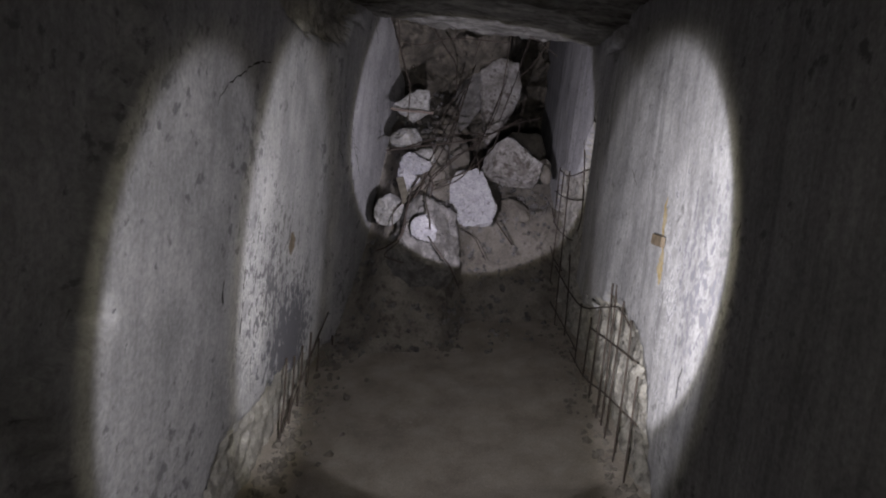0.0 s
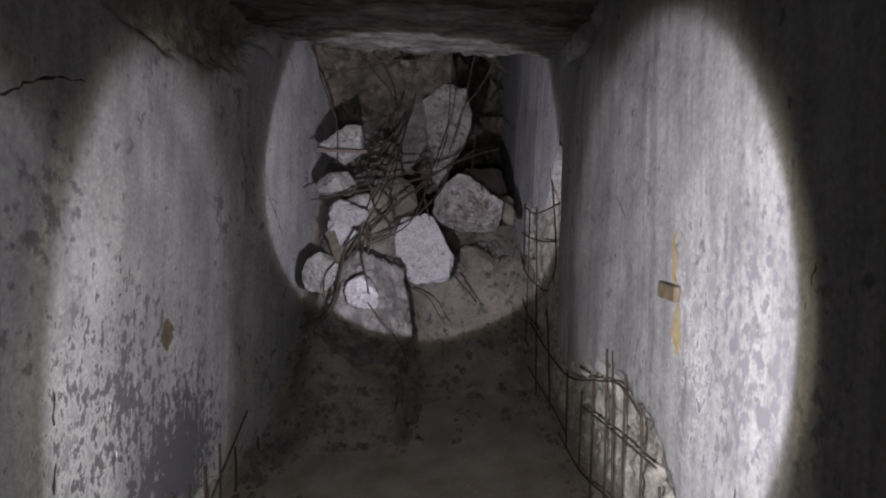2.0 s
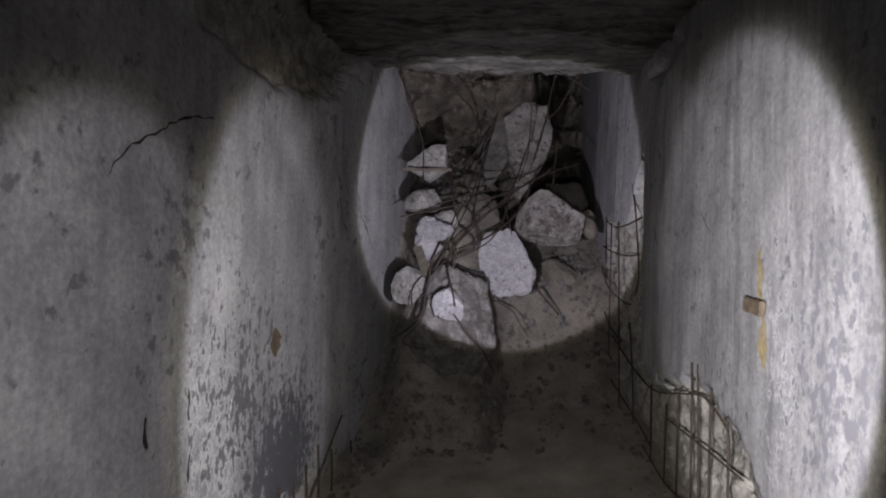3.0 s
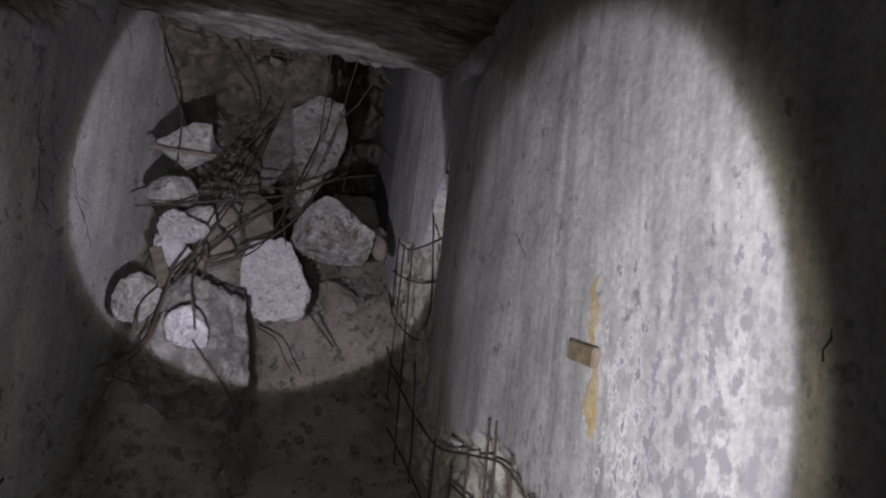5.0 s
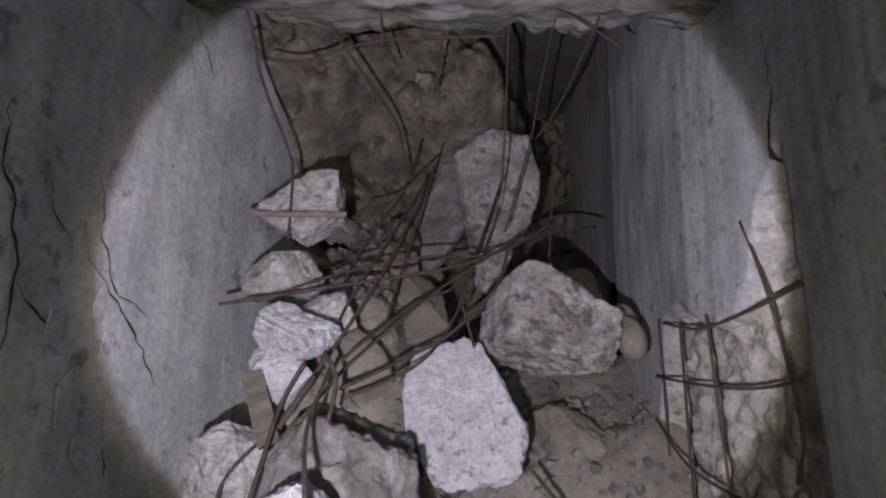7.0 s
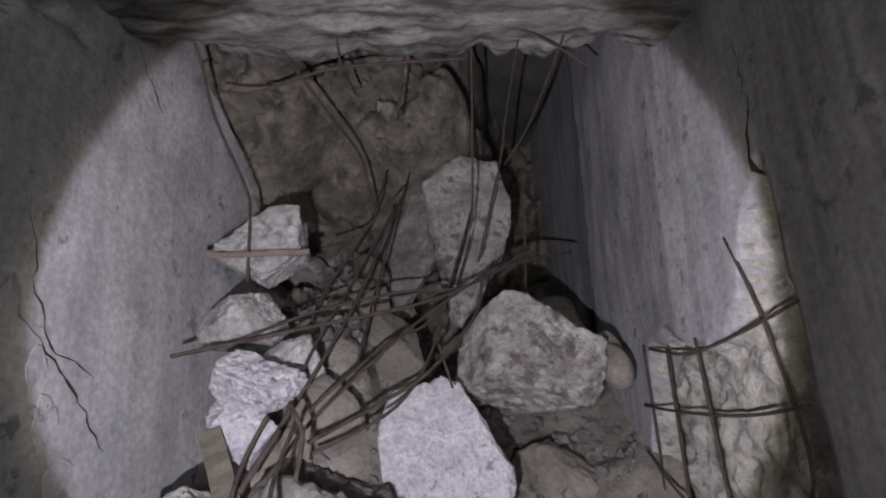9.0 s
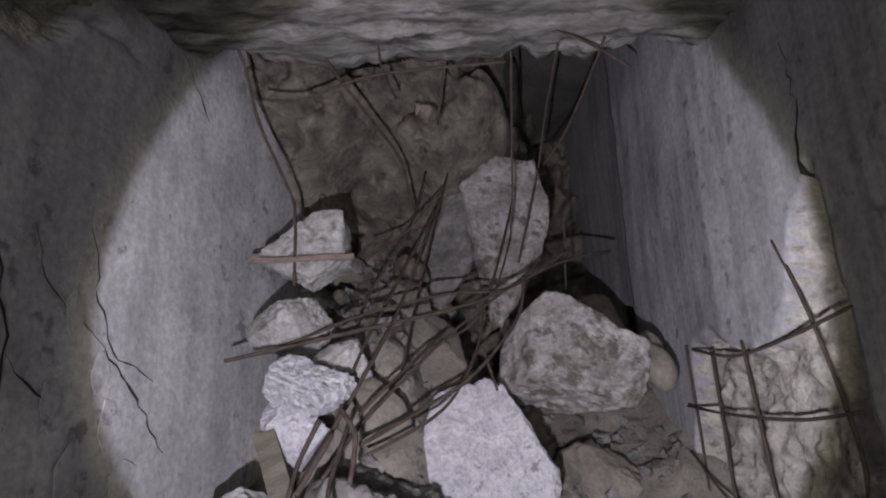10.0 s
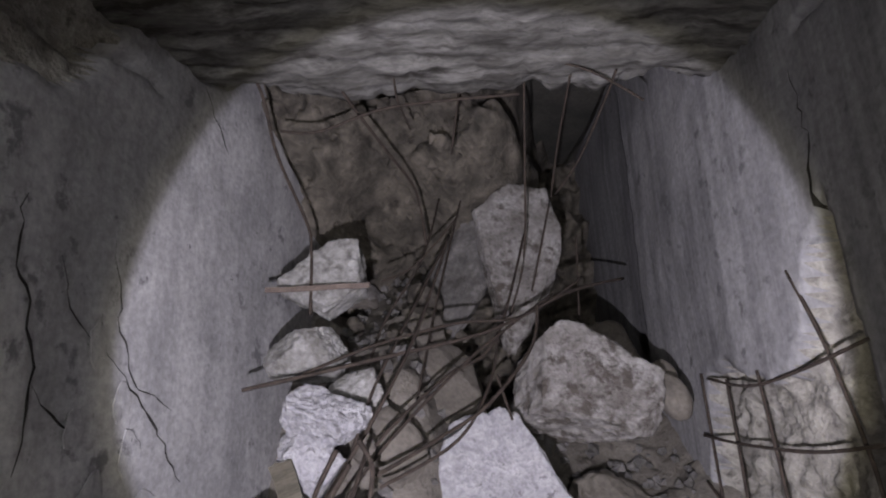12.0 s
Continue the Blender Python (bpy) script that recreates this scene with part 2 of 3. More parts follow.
# ---- the passage ----
def right_x(y):
    return line(y, (-3.0, 1.32), (2.0, 1.22), (3.0, 1.17), (4.72, 1.125), (5.25, 1.05), (6.1, 1.03), (8.5, 1.03))


def left_x(y):
    return line(y, (-3.0, -0.92), (2.0, -0.84), (4.0, -0.81), (4.6, -0.78), (6.1, -0.50), (8.5, -0.45))


def floor_z(x, y):
    return 0.05 + 0.18 * (x - 0.2) * step(0.8, 2.8, y) + 0.22 * max(0.0, y - 3.0)


def heap_z(x, y):
    left = line(y, (4.62, 0.0), (4.85, 0.3), (5.05, 0.8), (5.4, 1.5), (6.0, 1.75), (7.0, 2.1))
    right = line(y, (5.1, 0.0), (5.4, 0.42), (5.6, 0.8), (6.2, 1.05), (8.5, 1.1))
    left *= 1 - 0.6 * (1 - step(-0.62, -0.36, x)) * (1 - step(5.3, 5.9, y))
    k = step(-0.05, 0.35, x)
    return floor_z(x, y) + left * (1 - k) + right * k


def right_broken(y, z):
    """How far the concrete has come away: 0 whole, 1 broken back to the bars."""
    e = 0.07 * fn(y * 3.1, z * 3.1, 7.0) + 0.03 * fn(y * 11, z * 11, 3.0)
    top = line(y, (2.55, 0.2), (3.05, 0.98), (3.7, 1.12), (4.35, 0.98), (4.66, 1.05), (4.715, 2.40), (4.80, 2.28), (4.92, 2.02), (5.0, 1.92), (5.2, 1.90), (5.55, 1.98), (5.75, 1.3), (5.85, 0.3))
    return step(-0.012, 0.035, top + e - z)


def left_broken(y, z):
    e = 0.09 * fn(y * 3.3, z * 3.3, 17.0) + 0.04 * fn(y * 10, z * 10, 13.0)
    top = line(y, (1.9, -0.2), (2.6, 0.35), (3.3, 0.42), (4.0, 0.40), (4.8, 0.34), (5.3, 0.1))
    head = line(y, (2.0, 3.9), (2.7, 2.45), (3.3, 2.42), (4.0, 2.52), (4.5, 2.60), (4.75, 3.1), (5.0, 3.9))
    return max(step(-0.012, 0.035, top + e - z), step(-0.012, 0.035, z - head + 0.5 * e))


def right_wall(y, z):
    b = right_broken(y, z)
    x = right_x(y) + 0.014 * fn(y * 1.1, z * 1.1, 1.0) + 0.004 * fn(y * 7, z * 7, 1.0)
    if b > 0:
        x += b * (0.055 + 0.03 * fn(y * 8, z * 10, 5.0, 5) + 0.022 * fn(y * 2, z * 4, 5.0) - 0.012 * plates(y * 10, z * 9, 5.0) + 0.012 * fn(y * 24, z * 24, 6.0, 3))
    chip = step(0.30, 0.36, 0.5 - abs(y - 4.3) * 0.5 - abs(z - 2.82) * 1.6 + 0.10 * fn(y * 5, z * 5, 9.0))
    return (x + 0.06 * chip, y, z)


def left_wall(y, z):
    b = left_broken(y, z)
    x = left_x(y) + 0.016 * fn(y * 1.1, z * 1.1, 21.0) + 0.004 * fn(y * 7, z * 7, 21.0)
    edge = line(z, (0.0, 1.75), (0.6, 1.5), (0.76, 1.38), (1.0, 1.24), (1.06, 1.23), (1.16, 1.56), (1.33, 1.42), (2.0, 1.66), (2.6, 1.85), (3.7, 2.1))
    edge += 0.05 * fn(z * 6, 2.0, 4.0)
    near = step(0.0, 0.03, edge - y)
    chip = step(0.28, 0.36, 0.5 - abs(y - 4.35) * 0.45 - abs(z - 2.85) * 1.5 + 0.12 * fn(y * 5, z * 5, 29.0))
    x -= b * (0.06 + 0.03 * fn(y * 9, z * 9, 25.0, 5)) + near * (0.07 + 0.01 * fn(y * 4, z * 4, 2.0)) + 0.07 * chip
    return (x, y, z)


ys = span(-3.0, 2.4, 0.06) + span(2.44, 4.5, 0.025) + span(4.515, 6.2, 0.014)
zs = span(-0.6, 3.9, 0.02)
wall_r = tagged(sheet("wall_right", ys, zs, right_wall, [M_WALL, M_BROKEN], lambda y, z: int(right_broken(y, z) > 0.4)),
                "streaked grey concrete wall broken open above the floor", "wall", kind="structure")
wall_l = tagged(sheet("wall_left", ys, zs, left_wall, [M_PEEL, M_BROKEN], lambda y, z: int(left_broken(y, z) > 0.4), flip=True),
                "stained grey concrete wall with peeling plaster", "wall", kind="structure")
tagged(sheet("floor", span(-1.3, 1.7, 0.04), span(-3.0, 6.4, 0.04),
             lambda x, y: (x, y, floor_z(x, y) + 0.02 * fn(x * 2, y * 2, 0.5) + 0.006 * fn(x * 12, y * 12, 0.5)),
             [M_FLOOR], thick=0.1, flip=True), "brown dusty dirt floor rising to the rubble", "floor", kind="structure")


def soffit_edge(x):
    return 5.15 + 0.09 * fn(x * 2.5, 1.0, 41.0) + 0.03 * fn(x * 12, 1.0, 43.0)


def soffit(u, v):
    """u: across, 0 to 1; v: from the near edge to the broken far edge."""
    y0 = 2.6
    y = y0 + (soffit_edge(-1.0 + 2.4 * u) - y0) * v
    ragged = line(y, (2.6, -0.40), (3.5, -0.66), (4.2, -0.95), (6.0, -1.05)) + 0.06 * fn(y * 6, 2.0, 51.0)
    x = ragged + u * (1.38 - ragged)
    row = math.floor(y / 0.17)
    across = (x + 0.13 * row) / 0.38
    joint = min(y / 0.17 - row, 1 - (y / 0.17 - row)) < 0.09 or min(across % 1, 1 - across % 1) < 0.04
    board = 0.010 * fn(x * 2.5, y * 13, 47.0, 5) - 0.007 * plates(x * 4, y * 11, 2.0) + 0.004 * (row * 7 % 3 - 1) + 0.008 * joint
    return (x, y, 2.95 - 0.05 * x * 0.4 + board + 0.02 * fn(x * 2, y * 2, 45.0) + 0.005 * fn(x * 14, y * 14, 45.0) + 0.03 * step(0.96, 1.0, v))


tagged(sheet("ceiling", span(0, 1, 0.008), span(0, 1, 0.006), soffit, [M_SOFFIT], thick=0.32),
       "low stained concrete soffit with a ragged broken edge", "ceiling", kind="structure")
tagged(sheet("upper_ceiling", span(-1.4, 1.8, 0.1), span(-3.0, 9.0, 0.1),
             lambda x, y: (x, y, 3.85 + 0.05 * fn(x, y, 60.0)), [M_DARK], thick=0.2), "dark unlit ceiling above the passage", "ceiling", kind="structure")
tagged(sheet("wall_behind", span(-1.4, 1.8, 0.1), span(-0.6, 3.9, 0.1),
             lambda x, z: (x, -3.0 + 0.03 * fn(x, z, 62.0), z), [M_WALL], thick=0.2), "plain grey concrete wall closing the passage", "wall", kind="structure")


def earth(x, z):
    void = step(0.28, 0.85, x + 0.22 * fn(z * 2, x * 2, 5.0))
    y = 6.45 + 1.1 * void - 0.05 * plates(x * 5, z * 5, 4.0) - 0.9 * step(2.45, 3.25, z) * (1 - void)
    y -= 0.3 * (1 - step(-0.5, -0.1, x)) * step(2.3, 2.8, z)
    return (x, y + 0.25 * fn(x * 2.2, z * 2.2, 71.0) + 0.14 * fn(x * 5, z * 5, 73.0, 5) + 0.03 * fn(x * 13, z * 13, 75.0, 4), z)


tagged(sheet("earth_bank", span(-1.1, 1.5, 0.018), span(0.8, 3.95, 0.018), earth, [M_EARTH], thick=0.05, flip=True),
       "bank of brown earth and stones behind the rubble", "earth", kind="structure")
for name, xs in (("void_wall_left", -0.54), ("void_wall_right", 1.07)):
    tagged(sheet(name, span(6.1, 9.0, 0.1), span(0.5, 3.95, 0.1), lambda y, z, c=xs: (c + 0.03 * fn(y, z, 80.0), y, z), [M_WALL], thick=0.2,
                 flip=xs < 0), "rough grey concrete wall of the dark void", "wall", kind="structure")

heap = sheet("rubble_heap", span(-0.95, 1.2, 0.025), span(4.3, 7.4, 0.025),
             lambda x, y: (x, y, heap_z(x, y) - 0.05 + 0.07 * fn(x * 4, y * 4, 90.0) + 0.025 * fn(x * 16, y * 16, 92.0)), [M_HEAP], thick=0, flip=True)
tagged(heap, "heap of dusty brown earth and crushed concrete", "rubble", kind="stuff")

# ---- large rubble ----
G = "lumps piled along the wall"
rock("rubble_block", (-0.33, 5.38, 2.34), (0.16, 0.12, 0.15), (0, 0, 0), 3, M_ROCK, "pale angular lump of broken concrete on the heap", "rubble",
     flat=(((-0.62, 0, 0.75), 0.62), ((0.1, 0, 1), 0.98), ((1, 0, 0.1), 0.85), ((0.6, 0, -0.75), 0.72), ((-0.5, 0, -0.85), 0.72), ((0, -1, 0.1), 0.75)), cuts=5, group=G)
rock("rubble_block", (-0.35, 5.26, 2.06), (0.15, 0.12, 0.105), (0, 0, 0), 5, M_ROCK, "flat pale lump of concrete under a rusty strip", "rubble",
     flat=(((-0.7, 0, 0.7), 0.72), ((0, 0, 1), 0.85), ((1, 0, 0), 0.9), ((0, 0, -1), 0.8)), cuts=7, group=G)
rock("rubble_block", (-0.17, 5.16, 1.93), (0.09, 0.09, 0.07), (0, 0, 20), 6, M_ROCK, "small pale lump of concrete squeezed between larger ones", "rubble", group=G)
rock("rubble_block", (-0.225, 5.02, 1.83), (0.108, 0.11, 0.095), (0, 8, 10), 8, M_SLAB, "white crumbling lump of mortar beside the rods", "rubble",
     flat=(((0, -0.8, 0.6), 0.6),), cuts=10, rough=0.09, group=G)
rock("rubble_block", (-0.285, 5.05, 1.70), (0.11, 0.09, 0.095), (0, 0, 0), 12, M_SLAB, "white lump of mortar wedged low in the heap", "rubble",
     flat=(((-0.75, 0, -0.6), 0.55), ((0.8, 0, -0.6), 0.7), ((0, -1, 0), 0.7)), cuts=6, group=G)
rock("mortar_slab", (0.265, 5.37, 1.60), (0.205, 0.11, 0.285), (-16, -27, 0), 21, M_SLAB, "large white mortar slab leaning on the heap", "slab",
     cuts=4, rough=0.07, flat=((((0, -1, 0)), 0.55), ((1, 0, 0.05), 0.86), ((-1, 0, -0.05), 0.86), ((0.15, 0, 1), 0.9), ((-0.1, 0, -1), 0.9),
                                ((0.75, 0, 0.66), 1.02), ((-0.75, 0, 0.66), 1.0), ((0.75, 0, -0.66), 0.98), ((-0.7, 0, -0.7), 1.02)), detail=7)
rock("boulder", (0.595, 5.55, 1.95), (0.255, 0.2, 0.225), (0, 0, 0), 33, M_STONE, "big grey mottled boulder at the wall", "boulder",
     cuts=4, rough=0.06, flat=(((0, -1, 0.25), 0.7), ((0.62, 0, 0.78), 0.72), ((0.05, 0, -1), 0.88), ((-1, 0, 0.15), 0.95), ((-0.6, 0, 0.8), 0.95), ((0.1, 0, 1), 0.95),
                                ((1, 0, -0.2), 1.0)), detail=7)
rock("cobble", (0.90, 5.50, 1.89), (0.045, 0.05, 0.07), (0, -20, 0), 4, M_BROWN, "rounded tan cobble between boulder and wall", cuts=2, rough=0.03, detail=4)
rock("cobble", (0.86, 5.60, 1.97), (0.08, 0.06, 0.06), (0, 0, 0), 9, M_BROWN, "tan cobble lodged above the boulder's edge", cuts=6, rough=0.03, detail=4)
rock("standing_slab", (0.42, 5.98, 2.60), (0.22, 0.09, 0.38), (-8, 6, 6), 41, M_STONE, "upright grey concrete slab standing in the heap", "slab",
     cuts=3, rough=0.07, flat=(((0, -1, 0), 0.6), ((-0.9, 0, -0.42), 0.66), ((1, 0, -0.25), 0.85), ((0.1, 0, 1), 0.93), ((-0.6, 0, 0.8), 0.98), ((0.8, 0, 0.5), 0.95), ((0.75, 0, -0.66), 0.8)), detail=7)
rock("standing_slab", (0.14, 6.10, 2.50), (0.14, 0.08, 0.36), (-10, 20, -15), 47, M_BLOCK, "dark earthy slab leaning beside the upright one", "slab",
     cuts=7, flat=(((0, -1, 0), 0.6),))
rock("stone", (-0.075, 4.62, 1.335), (0.10, 0.09, 0.095), (0, 0, 0), 15, M_SLAB, "small white stone lying on the front block", cuts=12)
rock("front_block", (-0.03, 5.0, 1.16), (0.28, 0.33, 0.40), (0, 12, 8), 53, M_BLOCK, "dark grey concrete block at the foot of the heap", "rubble",
     cuts=9, rough=0.08, flat=(((0, -1, 0.55), 0.72), ((0.8, 0, 0.6), 0.8), ((-0.3, -0.6, -0.8), 0.85)), detail=7)
rock("stone", (-0.39, 4.98, 1.43), (0.11, 0.08, 0.12), (0, 25, 0), 57, M_ROCK, "pale stone against the wall in the heap", cuts=12)
rock("stone", (-0.11, 5.75, 2.12), (0.15, 0.08, 0.24), (-25, 22, 0), 61, M_BROWN, "flat brown stone behind the rods", cuts=10, rough=0.03)
rock("stone", (-0.09, 5.22, 1.74), (0.10, 0.06, 0.14), (-20, -30, 0), 63, M_BROWN, "flat tan stone among the rods", cuts=10, rough=0.03)
rock("stone", (0.08, 5.62, 1.98), (0.13, 0.08, 0.15), (-20, 30, 10), 64, M_BROWN, "flat brown stone deep among the rods", cuts=10, rough=0.03)
rock("stone", (0.76, 6.25, 2.10), (0.18, 0.12, 0.22), (0, 0, 0), 67, M_BROWN, "dark stone in the void behind the boulder", cuts=10)
rock("stone", (0.72, 5.72, 1.45), (0.20, 0.12, 0.16), (0, 10, 0), 68, M_BROWN, "dusty brown stone under the boulder", cuts=10)
rnd = random.Random(77)
for k in range(16):
    x, y = rnd.uniform(-0.5, 0.35), rnd.uniform(5.6, 6.4)
    a = rnd.uniform(0.05, 0.12)
    rock("stone", (x, y, heap_z(x, y) - 0.02), (a, a * 0.8, a * 0.8), (rnd.uniform(0, 60), rnd.uniform(0, 60), rnd.uniform(0, 90)), 200 + k, rnd.choice((M_BROWN, M_STONE, M_EARTH)),
         "brown stone lodged in the back of the heap", cuts=10, detail=3, group="stones in the back of the heap")

# loose timber
bm = bmesh.new()
bmesh.ops.create_cube(bm, size=1.0)
bmesh.ops.scale(bm, vec=(0.06, 0.03, 0.22), verts=bm.verts)
bmesh.ops.subdivide_edges(bm, edges=bm.edges, cuts=5, use_grid_fill=True)
for v in bm.verts:
    v.co += Vector((0.006 * fn(v.co.x * 9, v.co.z * 9, 3.0), 0.005 * fn(v.co.x * 20, v.co.z * 5, 5.0), 0.02 * fn(v.co.x * 30, 1.0, 6.0)))
ob = tagged(part("timber_piece", bm, M_WOOD), "short split piece of old timber leaning in the rubble", "wood")
ob.matrix_world = pose(-0.31, 4.96, 1.61, -12, -20, 10)


# ---- steel rods ----
def bar(pts, r, label, group):
    ob = tube("reinforcing_rod", pts, r * 0.75, M_RUST, seed=pts[0][0] * 10)
    return tagged(ob, label, "rebar", group)


bar([(-0.49, 5.02, 1.92), (-0.14, 5.15, 2.01), (0.26, 5.35, 2.13), (0.59, 5.60, 2.32), (0.86, 5.85, 2.43)], 0.009, "rusty bent reinforcing rod tangled in the rubble", "rods tangled in the heap")
bar([(-0.33, 5.10, 1.97), (-0.12, 5.20, 2.07), (0.14, 5.35, 2.16), (0.39, 5.45, 2.20), (0.65, 5.65, 2.39)], 0.007, "rusty bent reinforcing rod tangled in the rubble", "rods tangled in the heap")
bar([(-0.23, 4.90, 1.58), (-0.08, 5.00, 1.85), (0.02, 5.30, 2.16), (0.12, 5.60, 2.58)], 0.008, "rusty bent reinforcing rod tangled in the rubble", "rods tangled in the heap")
bar([(-0.16, 4.95, 1.69), (-0.11, 5.10, 1.92), (-0.03, 5.35, 2.18), (0.10, 5.70, 2.58)], 0.007, "rusty bent reinforcing rod tangled in the rubble", "rods tangled in the heap")
bar([(-0.09, 5.00, 1.75), (-0.03, 5.05, 1.82), (0.11, 5.25, 1.97), (0.28, 5.40, 2.11), (0.44, 5.75, 2.62)], 0.007, "rusty bent reinforcing rod tangled in the rubble", "rods tangled in the heap")
bar([(-0.08, 4.95, 1.67), (0.09, 5.10, 1.77), (0.24, 5.20, 1.87), (0.40, 5.35, 2.07), (0.44, 5.45, 2.24)], 0.008, "rusty bent reinforcing rod tangled in the rubble", "rods tangled in the heap")
bar([(-0.07, 4.95, 1.64), (0.14, 5.10, 1.76), (0.25, 5.30, 1.95), (0.29, 5.45, 2.14)], 0.007, "rusty bent reinforcing rod tangled in the rubble", "rods tangled in the heap")
bar([(-0.17, 4.90, 1.59), (-0.06, 5.05, 1.76), (0.20, 5.30, 2.04), (0.51, 5.55, 2.30)], 0.007, "rusty bent reinforcing rod tangled in the rubble", "rods tangled in the heap")
bar([(-0.11, 4.85, 1.76), (-0.07, 4.82, 1.69), (-0.08, 4.80, 1.58)], 0.009, "rusty bent reinforcing rod tangled in the rubble", "rods tangled in the heap")
bar([(-0.21, 4.80, 1.56), (-0.18, 4.83, 1.62), (-0.14, 4.88, 1.70)], 0.01, "rusty bent reinforcing rod tangled in the rubble", "rods tangled in the heap")
bar([(-0.16, 5.10, 1.86), (-0.12, 5.35, 2.16), (0.01, 5.60, 2.49), (0.07, 5.90, 2.87)], 0.006, "rusty bent reinforcing rod tangled in the rubble", "rods tangled in the heap")
bar([(0.01, 5.20, 1.88), (0.07, 5.60, 2.34), (0.18, 5.95, 2.91)], 0.006, "rusty bent reinforcing rod tangled in the rubble", "rods tangled in the heap")
bar([(-0.13, 5.40, 2.34), (-0.01, 5.50, 2.43), (0.15, 5.60, 2.65)], 0.006, "rusty bent reinforcing rod tangled in the rubble", "rods tangled in the heap")
bar([(0.66, 5.75, 2.60), (0.63, 5.70, 2.23)], 0.006, "rusty bent reinforcing rod tangled in the rubble", "rods tangled in the heap")
bar([(0.27, 5.30, 1.97), (0.31, 5.25, 1.82)], 0.006, "rusty bent reinforcing rod tangled in the rubble", "rods tangled in the heap")
bar([(-0.23, 5.02, 3.02), (-0.22, 5.10, 2.96), (-0.10, 5.35, 2.85), (-0.01, 5.60, 2.78), (0.02, 5.70, 2.57)], 0.008, "thin rusty rod hanging from the broken soffit edge", "rods hanging from the soffit")
bar([(-0.03, 5.02, 3.00), (-0.03, 5.10, 2.93), (0.00, 5.30, 2.91)], 0.005, "thin rusty rod hanging from the broken soffit edge", "rods hanging from the soffit")
bar([(0.23, 4.98, 3.08), (0.20, 5.10, 2.99), (0.15, 5.35, 2.82)], 0.006, "thin rusty rod hanging from the broken soffit edge", "rods hanging from the soffit")
bar([(0.42, 4.98, 3.07), (0.43, 5.35, 2.81), (0.42, 5.60, 2.48), (0.35, 5.60, 2.24)], 0.006, "thin rusty rod hanging from the broken soffit edge", "rods hanging from the soffit")
bar([(0.59, 5.00, 3.00), (0.57, 5.40, 2.88), (0.55, 5.60, 2.74), (0.44, 5.60, 2.33)], 0.006, "thin rusty rod hanging from the broken soffit edge", "rods hanging from the soffit")
bar([(0.72, 5.00, 2.92), (0.70, 5.10, 2.88), (0.64, 5.40, 2.79), (0.57, 5.60, 2.74)], 0.006, "thin rusty rod hanging from the broken soffit edge", "rods hanging from the soffit")
bar([(-0.53, 5.02, 3.02), (-0.50, 5.08, 2.94), (-0.48, 5.20, 2.78), (-0.39, 5.30, 2.55), (-0.37, 5.30, 2.45), (-0.36, 5.28, 2.20)], 0.008, "thin rusty rod hanging from the broken soffit edge", "rods hanging from the soffit")
bar([(-0.44, 5.10, 2.82), (-0.30, 5.10, 2.81), (-0.05, 5.10, 2.89), (0.40, 5.08, 2.90)], 0.007, "thin rusty rod hanging from the broken soffit edge", "rods hanging from the soffit")
bar([(0.35, 5.00, 3.00), (0.60, 5.00, 2.94), (0.81, 5.05, 2.83)], 0.006, "thin rusty rod hanging from the broken soffit edge", "rods hanging from the soffit")
bar([(-0.19, 4.95, 1.74), (-0.24, 4.90, 1.61), (-0.25, 4.80, 1.46), (-0.27, 4.65, 1.27), (-0.34, 4.50, 1.19), (-0.42, 4.40, 1.15)], 0.009, "rusty rod lying over the foot of the heap", "rods at the foot of the heap")
bar([(-0.10, 4.90, 1.73), (-0.11, 4.70, 1.57), (-0.06, 4.50, 1.44), (-0.04, 4.48, 1.35)], 0.008, "rusty rod lying over the foot of the heap", "rods at the foot of the heap")
bar([(-0.05, 4.55, 1.29), (0.04, 4.48, 1.19), (0.14, 4.42, 1.09), (0.21, 4.35, 0.97)], 0.007, "rusty rod lying over the foot of the heap", "rods at the foot of the heap")
bar([(-0.23, 4.70, 1.38), (-0.27, 4.60, 1.23), (-0.36, 4.50, 1.12), (-0.28, 4.47, 1.09), (-0.21, 4.45, 1.08)], 0.007, "rusty rod lying over the foot of the heap", "rods at the foot of the heap")
bar([(-0.34, 4.75, 1.29), (-0.36, 4.85, 1.42), (-0.29, 4.95, 1.53)], 0.007, "rusty rod lying over the foot of the heap", "rods at the foot of the heap")
bar([(0.50, 5.25, 1.43), (0.58, 5.30, 1.34), (0.67, 5.35, 1.24)], 0.009, "rusty rod lying over the foot of the heap", "rods at the foot of the heap")
bar([(0.19, 5.20, 1.34), (0.32, 5.10, 1.28), (0.38, 5.05, 1.19), (0.43, 5.00, 1.12)], 0.006, "rusty rod lying over the foot of the heap", "rods at the foot of the heap")

# a flat rusty strip across the upper lump
bm = bmesh.new()
bmesh.ops.create_cube(bm, size=1.0)
bmesh.ops.scale(bm, vec=(0.36, 0.006, 0.018), verts=bm.verts)
bmesh.ops.subdivide_edges(bm, edges=[e for e in bm.edges if abs(e.verts[0].co.x - e.verts[1].co.x) > 0.1], cuts=8)
for v in bm.verts:
    v.co.z += 0.008 * math.sin(v.co.x * 9) + 0.003 * fn(v.co.x * 20, 1.0, 1.0)
ob = tagged(part("steel_strip", bm, M_STRIP), "flat rusty steel strip across a pale lump", "steel strip")
ob.matrix_world = pose(-0.33, 5.245, 2.285, 0, 2, 3)


